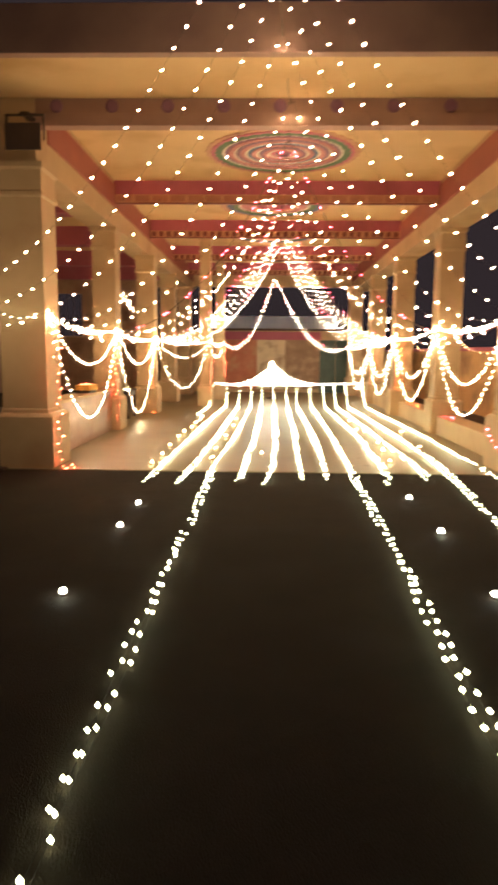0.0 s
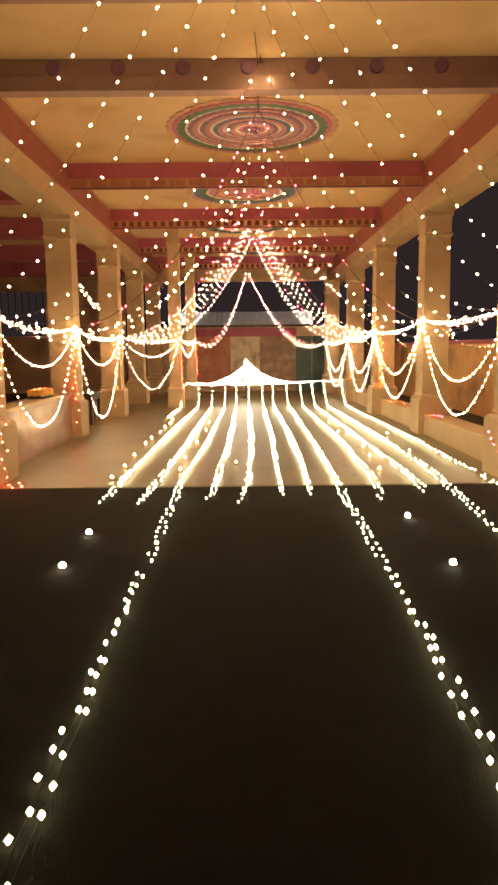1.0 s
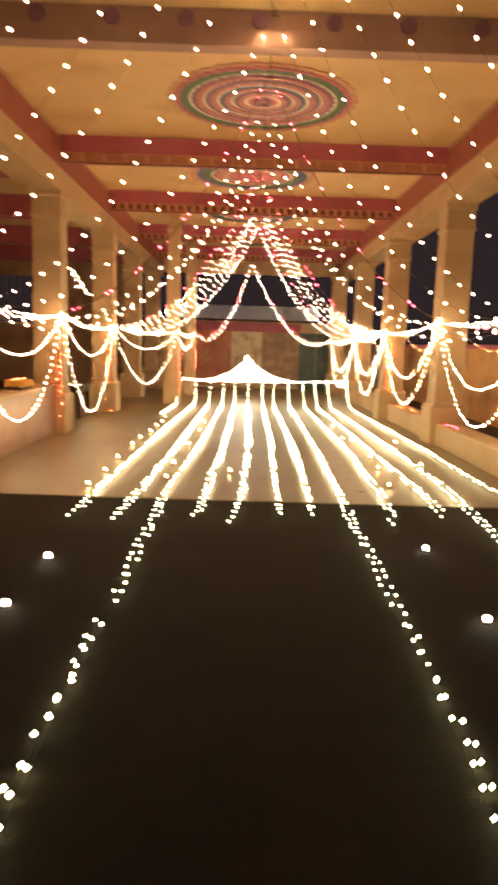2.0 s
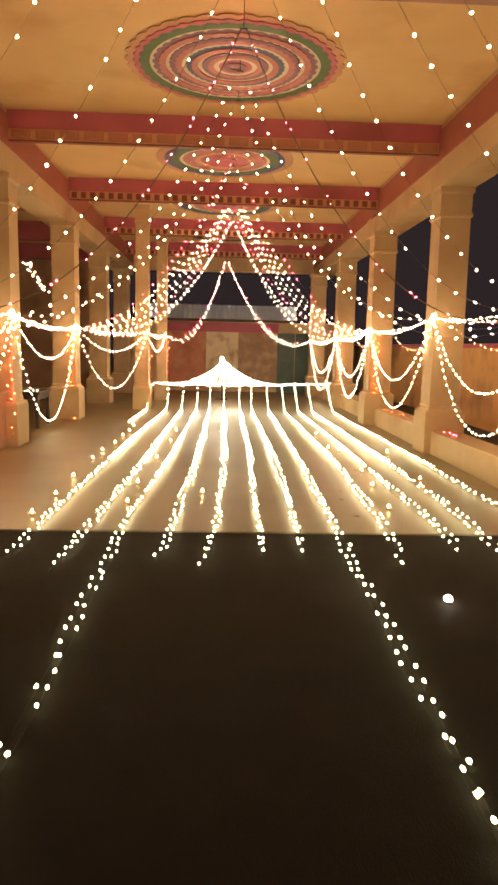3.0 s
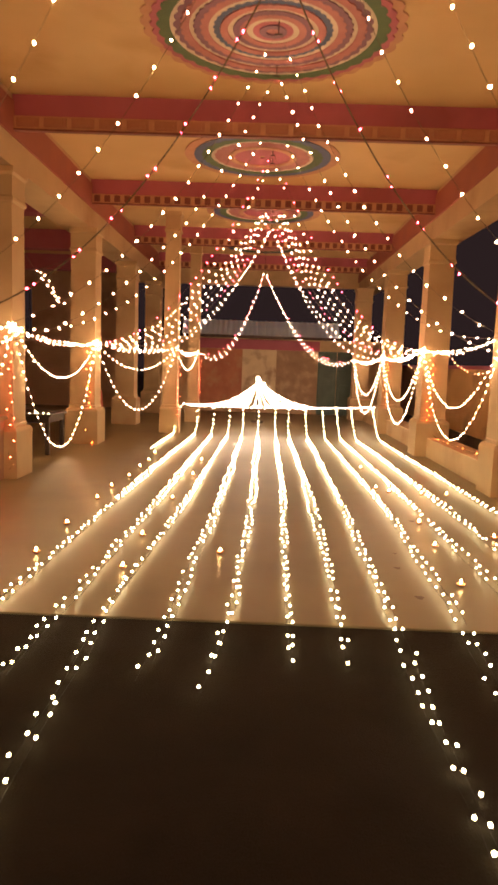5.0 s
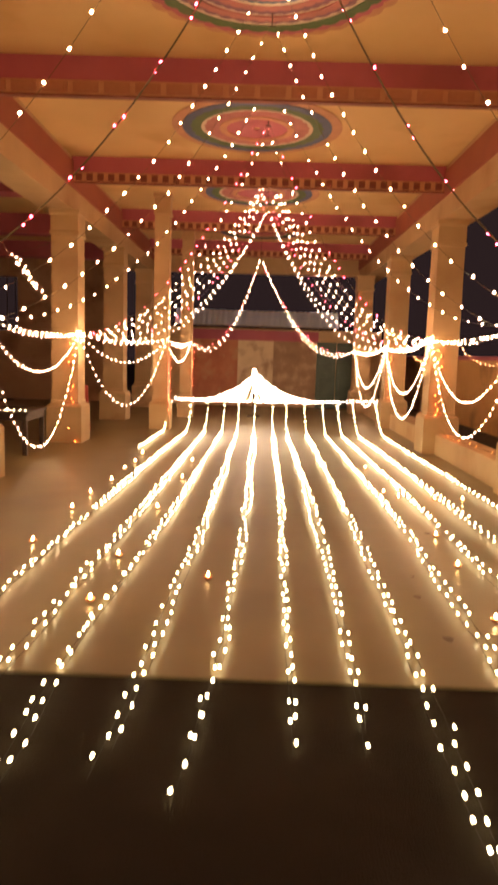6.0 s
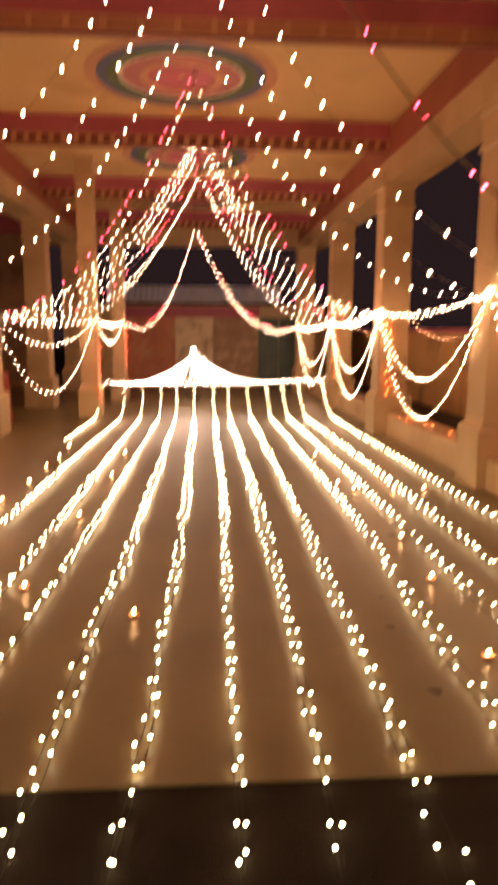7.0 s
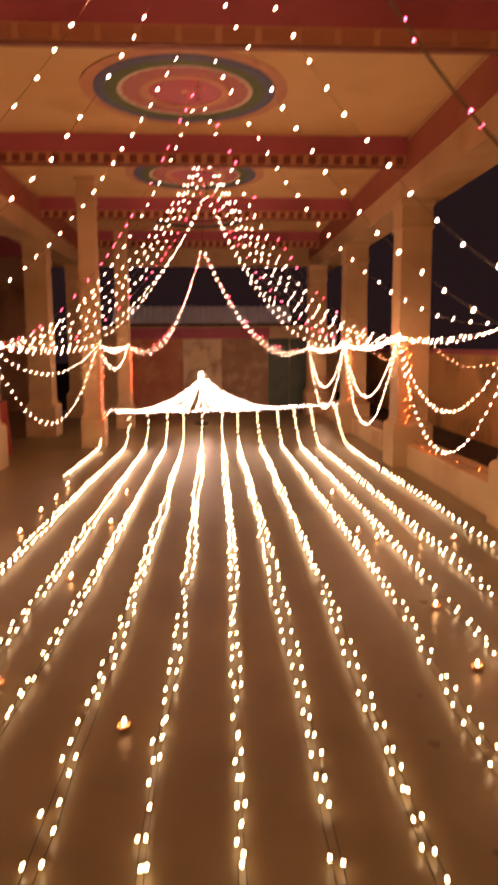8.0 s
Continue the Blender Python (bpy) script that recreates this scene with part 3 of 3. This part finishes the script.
for i, (x_end, x9, x12, x_bend, y_end) in enumerate(STRANDS):
    lines = []
    top = ROPE_L.lerp(ROPE_R, min(1.0, max(0.0, (x_bend * 1.02 - ROPE_L.x) / (ROPE_R.x - ROPE_L.x))))
    for k in (-1, 1):
        pts = [top + V((0.015 * k, 0, -0.02)), V((x_bend, 19.5, 0.30)), V((x_bend, 19.15, 0.10)), V((x_bend, 18.85, 0.02))]
        n = int((18.7 - y_end) / 0.25)
        drift, spread = 0.0, 0.014
        for j in range(n + 1):
            y = 18.7 + (y_end - 18.7) * j / n + (0.10 * k if j == n else 0)
            drift = 0.75 * drift + rng.uniform(-0.010, 0.010)
            spread = min(0.030 if y > 8 else 0.026, max(0.006, spread + rng.uniform(-0.006, 0.007)))
            x = strand_x(y, x_end, x9, x12, x_bend, y_end) + spread * k + drift
            pts.append(V((x, y, 0.005 if y > EDGE else -0.007)))
        lines.append(pts)
    light_string(lines, "double string of warm white bulbs laid along the floor", L_FLOOR, 0.155, r=0.0125, group="floor strands", single=near_part, lift=0.026, jitter=0.014, wire=0.0016)

rope = [sag_line(ROPE_L + V((0, 0.02 * k, 0.02 * k)), ROPE_R + V((0, 0.02 * k, 0.02 * k)), 0.05) for k in range(2)]
light_string(rope, "thick rope of warm white bulbs tied across the hall", L_FAN, 0.075, r=0.0085)

# fan of strings from the peak down to the rope
PEAK = V((0.0, 22.6, 1.14))
for i in range(17):
    u = 0.05 + 0.72 * i / 16
    e = ROPE_L.lerp(ROPE_R, u) + V((0, 0.05, -0.03))
    light_string([sag_line(PEAK + V((rng.uniform(-0.04, 0.04), 0, rng.uniform(-0.10, 0.03))), e, 0.16 + 0.06 * abs(u - 0.38))],
                 "string of warm white bulbs fanning down to the rope", L_FAN, 0.11, r=0.0085, group="fan strings")
pk = tagged(empty("light_post", 0.0, 22.66, 0), "slim dark post that holds the peak of the light fan", "post")
part("pole", square_lathe([(0.02, 0.03), (0.02, 1.16)]), M_DARK, pk)
part("foot", box(-0.16, 0.16, -0.16, 0.16, 0, 0.03, 0.004), M_DARK, pk)

# knots on the columns and the peak
KR = [V((2.90, 8.85, 1.95)), V((3.00, 13.05, 1.97)), V((2.90, 16.82, 1.87)), V((2.89, 20.77, 1.78)), V((2.72, 24.55, 1.74))]
KL = [V((-2.90, 8.85, 1.92)), V((-2.96, 13.05, 1.88)), V((-2.86, 16.82, 1.80)), V((-1.74, 19.25, 1.80)), V((-1.55, 22.1, 1.80))]


def in_reach(p):
    return p.y < 17.2


def chain(knots, sags, skip=()):
    for i, (a, b) in enumerate(zip(knots, knots[1:])):
        lines = [sag_line(a + V((0, 0, 0.025 * k - 0.02)), b + V((0, 0, 0.03 * k - 0.02)), 0.07 + 0.07 * k, wob=0.01) for k in range(2)]
        light_string(lines, "bundle of warm white strings tied from column to column", L_MID, step=0.17, r=0.008, group="column garlands", single=in_reach)
        for s in sags:
            if (i, s) not in skip:
                light_string([sag_line(a, b, s * (1.0 if (b - a).length > 3 else 0.75))], "warm white string hanging in a loop between columns", L_MID, step=0.135, r=0.008, group="hanging loops", jitter=0.006, single=in_reach)


chain(KR, (0.94, 1.42))
chain(KL, (0.62, 1.66), skip=((0, 1.66), (3, 1.66)))
light_string([sag_line(KL[0], KL[1], 1.46)], "warm white string hanging in a loop between columns", L_MID, step=0.135, r=0.008, group="hanging loops", jitter=0.006, single=in_reach)


# small amber garlands on the outer side of the right hand columns
for y0, y1 in zip(COL_Y[:4], COL_Y[1:]):
    for z, sg in ((1.86, 0.36),):
        light_string([sag_line(V((3.36, y0 + 0.1, z)), V((3.36, y1 - 0.1, z)), sg)], "small amber string hanging on the yard side of the columns", L_YARD, step=0.19, r=0.0055, group="yard garlands", jitter=0.006)


def knot(p, mat, n=26):
    pts = []
    for i in range(n):
        a = i * 1.05
        pts.append(p + V((0.035 * math.cos(a), 0.06 * math.sin(a), -0.05 + 0.10 * i / n + 0.01 * math.sin(i * 2.3))))
    light_string([pts], "tight coil of spare warm white bulbs tied to a column", mat, 0.045, group="light knots", name="light_knot")


for p in KR[:4] + KL[:4]:
    knot(p, L_FLOOR)
knot(PEAK + V((0, -0.04, 0.0)), L_FAN, 44)

# tents of strings from the ceiling ridge down to the columns
# for each: the column it goes to, y and z of its ridge hook, sag to either side, red or white
TENTS = [
    (0, 8.72, 4.45, 0.98, 0), (0, 9.75, 4.30, 1.06, 1), (0, 11.15, 4.47, 1.18, 0), (0, 12.05, 4.47, 1.28, 0),
    (1, 13.45, 4.50, 0.80, 0), (2, 14.9, 4.52, 0.70, 1), (2, 15.3, 4.52, 0.82, 0),
    (2, 17.2, 4.46, 0.62, 0), (2, 17.45, 4.46, 0.74, 0), (2, 17.8, 4.48, 0.82, 0), (2, 18.4, 4.48, 0.90, 0), (2, 19.2, 4.48, 0.92, 1), (2, 20.0, 4.42, 0.96, 0), (3, 19.7, 4.42, 0.84, 0),
    (4, 22.6, 3.86, 0.96, 0), (4, 22.62, 3.83, 0.86, 0), (4, 22.66, 3.80, 0.76, 1)]
TENT_STEP = (0.18, 0.15, 0.145, 0.14, 0.15)
for n_t, (col, y, z, sag, red) in enumerate(TENTS):
    for side, knots in ((-1, KL), (1, KR)):
        end = knots[col]
        if side < 0 and col == 3:
            end = V((-2.90, 20.75, 1.78))
        a = V(((0.13 if y < 17 else 0.18) + 0.02 * side if col < 4 else 0.07 + 0.03 * side, y, z))
        mat = L_RED if red else (L_WARM if col < 2 else L_MID)
        kind = "red string" if red else "warm white string"
        light_string([sag_line(a, end, sag)], kind + " slung from the ceiling ridge to a column", mat, 0.38 if (red and col == 0) else TENT_STEP[col], group="tent strings", single=in_reach, gap=0.03 if not red else 0.12 if col == 0 else 0.45, jitter=0.008, skip=0.10 if col < 2 else 0.0,
                     wire=0.006 if (red and col == 0) else 0.0018, twin=0.07 if (red and col == 0) else 0.0)
    hk = tagged(empty("ceiling_hook", 0.07 if col == 4 else 0.13 if y < 17 else 0.18, y, z), "small dark iron hook that carries the strings", "hook", "ceiling hooks")
    part("shank", box(-0.004, 0.004, -0.004, 0.004, 0.0, ZC - z if y > 8.8 else 0.08), M_DARK, hk)
    part("eye", box(-0.035, 0.035, -0.006, 0.006, -0.008, 0.0), M_DARK, hk)
cable = tagged(new("overhead_cable", wire_mesh("overhead_cable", sag_line(V((0.11, 8.76, 4.43)), V((-1.07, -6.0, 6.87)), 0.0), 0.006)), "black cable strung over the road from the front beam", "cable")
bp = tagged(empty("cable_pole", -1.07, -6.05, -0.012), "tall dark pole that holds the overhead cable", "pole")
part("pole", square_lathe([(0.06, 0.0), (0.045, 6.95)]), M_DARK, bp)
part("foot", square_lathe([(0.18, 0.0), (0.15, 0.05)]), M_DARK, bp)
for side, knots in ((-1, KL), (1, KR)):
    outer = V((4.38 * side, 8.3, 2.1))
    for y, end, sag in ((5.50, outer, 0.90), (6.20, outer, 1.12), (6.72, outer, 1.36), (7.38, knots[0], 0.90)):
        ridge = V((0.11 - 0.08 * (8.76 - y), y, 4.425 + 0.165 * (8.76 - y)))
        light_string([sag_line(ridge, end, sag)], "warm white string slung from the overhead cable to the side", L_WARM, step=0.19, group="tent strings", single=every, jitter=0.006, wire=0.0014)
    light_string([sag_line(V((4.38 * side, 8.3, 2.08)), V((3.50 * side, 8.62, 2.0)), 0.05) + sag_line(V((3.50 * side, 8.62, 2.0)), V((2.95 * side, 8.68, 1.95)), 0.08)[1:]], "warm white string slung from the outer poles to a column", L_FLOOR, step=0.10, group="column garlands", single=every)
    for px, py in ((4.40, 8.3), (3.53, 8.60)):
        pl = tagged(empty("light_pole", px * side, py, -0.012), "slim dark pole that holds the outer strings", "pole", "light poles")
        part("pole", square_lathe([(0.018, 0.0), (0.018, 2.15)]), M_DARK, pl)
        part("foot", square_lathe([(0.12, 0.0), (0.10, 0.03)]), M_DARK, pl)


# strings that run down the columns
def dropper(x, y, z0, z1, mat, label, tail=None):
    pts = []
    n = 46
    for i in range(n + 1):
        z = z0 + (z1 - z0) * i / n
        pts.append(V((x + 0.035 * math.sin(i * 0.9), y + 0.03 * math.cos(i * 1.3), z)))
    if tail:
        pts += [V((x + 0.08, y - 0.02, 0.03)), V((x + tail, y - 0.10, 0.02)), V((x + tail * 1.6, y + 0.05, 0.02)), V((x + tail * 0.6, y + 0.09, 0.02))]
    return light_string([pts], label, mat, 0.13, r=0.0065, group="column strings", single=in_reach)


dropper(-2.74, 8.66, 1.9, 0.05, L_DROP, "orange-red string running down the front column to the floor", 0.12)
light_string([sag_line(V((2.62, 8.64, 0.62)), V((2.98, 8.64, 0.68)), 0.34)], "red string looped at the foot of the front column", L_RED, 0.085, group="column strings", single=in_reach)
dropper(-2.98, 13.02, 1.85, 0.12, L_DROP, "orange-red string running down a column to its plinth")
dropper(-2.98, 16.80, 1.80, 0.05, L_AMBER, "amber string running down a column to its plinth", 0.06)
dropper(-1.66, 19.12, 1.75, 0.25, L_DROP, "orange-red string running down the slim inner column")
dropper(-1.48, 22.0, 1.75, 0.75, L_DROP, "orange-red string running down the slim inner column")
dropper(3.06, 16.78, 1.85, 0.65, L_AMBER, "amber string running down a column to its plinth")
dropper(3.00, 20.72, 1.80, 0.70, L_AMBER, "amber string running down a column to its plinth")

# a zigzag of bulbs between two columns, a string on the table and one on the parapet
zz = [V((-3.5 + 0.10 * (i % 2) + 0.04 * i, 15.5, 2.85 - 0.055 * i)) for i in range(10)]
light_string([zz], "zigzag of warm white bulbs hung between two columns", L_WARM, 0.07, plain=[[V((-3.23, 13.4, 3.3)), V((-3.5, 15.5, 2.85)), V((-3.23, 16.95, 3.3))]])
light_string([[V((-4.1 + 0.095 * i, 15.13, 0.652)) for i in range(11)]], "short string of bulbs along the table edge", L_FLOOR, 0.075, r=0.010)
light_string([[V((3.14, 16.72, 0.40)), V((3.16, 16.5, 0.352)), V((3.12, 16.0, 0.352)), V((3.2, 15.4, 0.352)), V((3.22, 14.8, 0.352)), V((3.3, 14.0, 0.352))]], "sparse amber string lying along the parapet top", L_AMBER, 0.2, r=0.006, gap=0.45, lift=0.008)
light_string([[V((3.15, 12.7, 0.352)), V((3.2, 12.45, 0.352)), V((3.16, 12.2, 0.352))]], "short red string lying on the parapet top", L_RED, 0.13, r=0.006, lift=0.008)

light_string([[V((-3.24, 11.48, 0.932)), V((-3.16, 11.62, 0.932)), V((-3.23, 11.76, 0.932)), V((-3.17, 11.92, 0.932))]], "short orange-red string lying on the saffron cloth", L_DROP, 0.08, r=0.006, lift=0.006, jitter=0.004)

# ---------------------------------------------------------------- lamps on the road and tea lights on the floor


def ground_lamp(x, y):
    g = tagged(empty("ground_lamp", x, y, -0.012), "small round lamp glowing warm white on the road", "lamp", "road lamps")
    bm = bmesh.new()
    bmesh.ops.create_cone(bm, cap_ends=True, segments=20, radius1=0.030, radius2=0.022, depth=0.014, matrix=pose(0, 0, 0.007))
    part("housing", bm, M_DARK, g)
    bm = bmesh.new()
    bmesh.ops.create_uvsphere(bm, u_segments=16, v_segments=8, radius=0.024)
    for v in bm.verts:
        v.co.z = max(-0.012, v.co.z) + 0.026
    part("lens", bm, L_LAMP, g)
    return g


for x, y in ((-1.37, 6.66), (-1.36, 5.78), (-1.36, 4.14), (1.37, 7.10), (1.36, 5.74), (1.32, 4.22)):
    ground_lamp(x, y)


def tea_light(x, y):
    g = tagged(empty("tea_light", x, y, 0), "small clay cup with a burning flame on the floor", "candle", "tea lights")
    bm = bmesh.new()
    n = 14
    prof = ((0.018, 0.0), (0.030, 0.012), (0.034, 0.022), (0.030, 0.022), (0.024, 0.014))
    rr = [[bm.verts.new((r * math.cos(2 * math.pi * i / n), r * math.sin(2 * math.pi * i / n), z)) for i in range(n)] for r, z in prof]
    for p, q in zip(rr, rr[1:]):
        for i in range(n):
            bm.faces.new((p[i], p[(i + 1) % n], q[(i + 1) % n], q[i]))
    bm.faces.new(rr[-1])
    bm.faces.new(rr[0][::-1])
    part("cup", bm, M_CLAY, g)
    bm = bmesh.new()
    bmesh.ops.create_icosphere(bm, subdivisions=2, radius=0.010)
    for v in bm.verts:
        v.co.z = 0.030 + v.co.z * (2.2 if v.co.z > 0 else 1.0)
    part("flame", bm, L_FLAME, g)
    return g


first = tea_light(-1.64, 9.07)
for x, y in ((-1.62, 9.85), (-1.65, 10.8), (-1.66, 12.0), (-1.66, 12.73), (-1.60, 13.5), (-1.61, 14.35), (-1.58, 14.95), (-1.62, 15.8), (-0.88, 9.55), (-0.90, 10.5), (-0.85, 12.14), (-0.79, 13.8),
             (-0.80, 15.2), (-0.19, 10.05), (1.58, 9.45), (1.66, 10.52), (1.72, 11.4), (1.60, 13.3), (1.72, 13.05), (2.11, 13.0), (2.42, 13.0), (2.30, 10.9), (1.65, 15.0)):
    copy_thing(first, pose(x, y, 0))

# dark stains on the floor
for x, y, r in ((1.20, 9.83, 0.026), (1.22, 9.16, 0.030), (1.67, 11.5, 0.030), (1.26, 10.25, 0.016), (-0.4, 11.8, 0.014)):
    bm = bmesh.new()
    n = 22
    vs = [bm.verts.new((x + r * (1 + 0.18 * math.sin(3 * a) + 0.1 * math.sin(5 * a + x)) * math.cos(a), y + r * (1 + 0.18 * math.sin(3 * a)) * math.sin(a) * 1.2, 0.0042)) for a in [2 * math.pi * i / n for i in range(n)]]
    bm.faces.new(vs)
    tagged(obj("floor_stain", bm, M_SPOT), "dark dried stain on the stone floor", "stain", "floor stains", kind="structure")
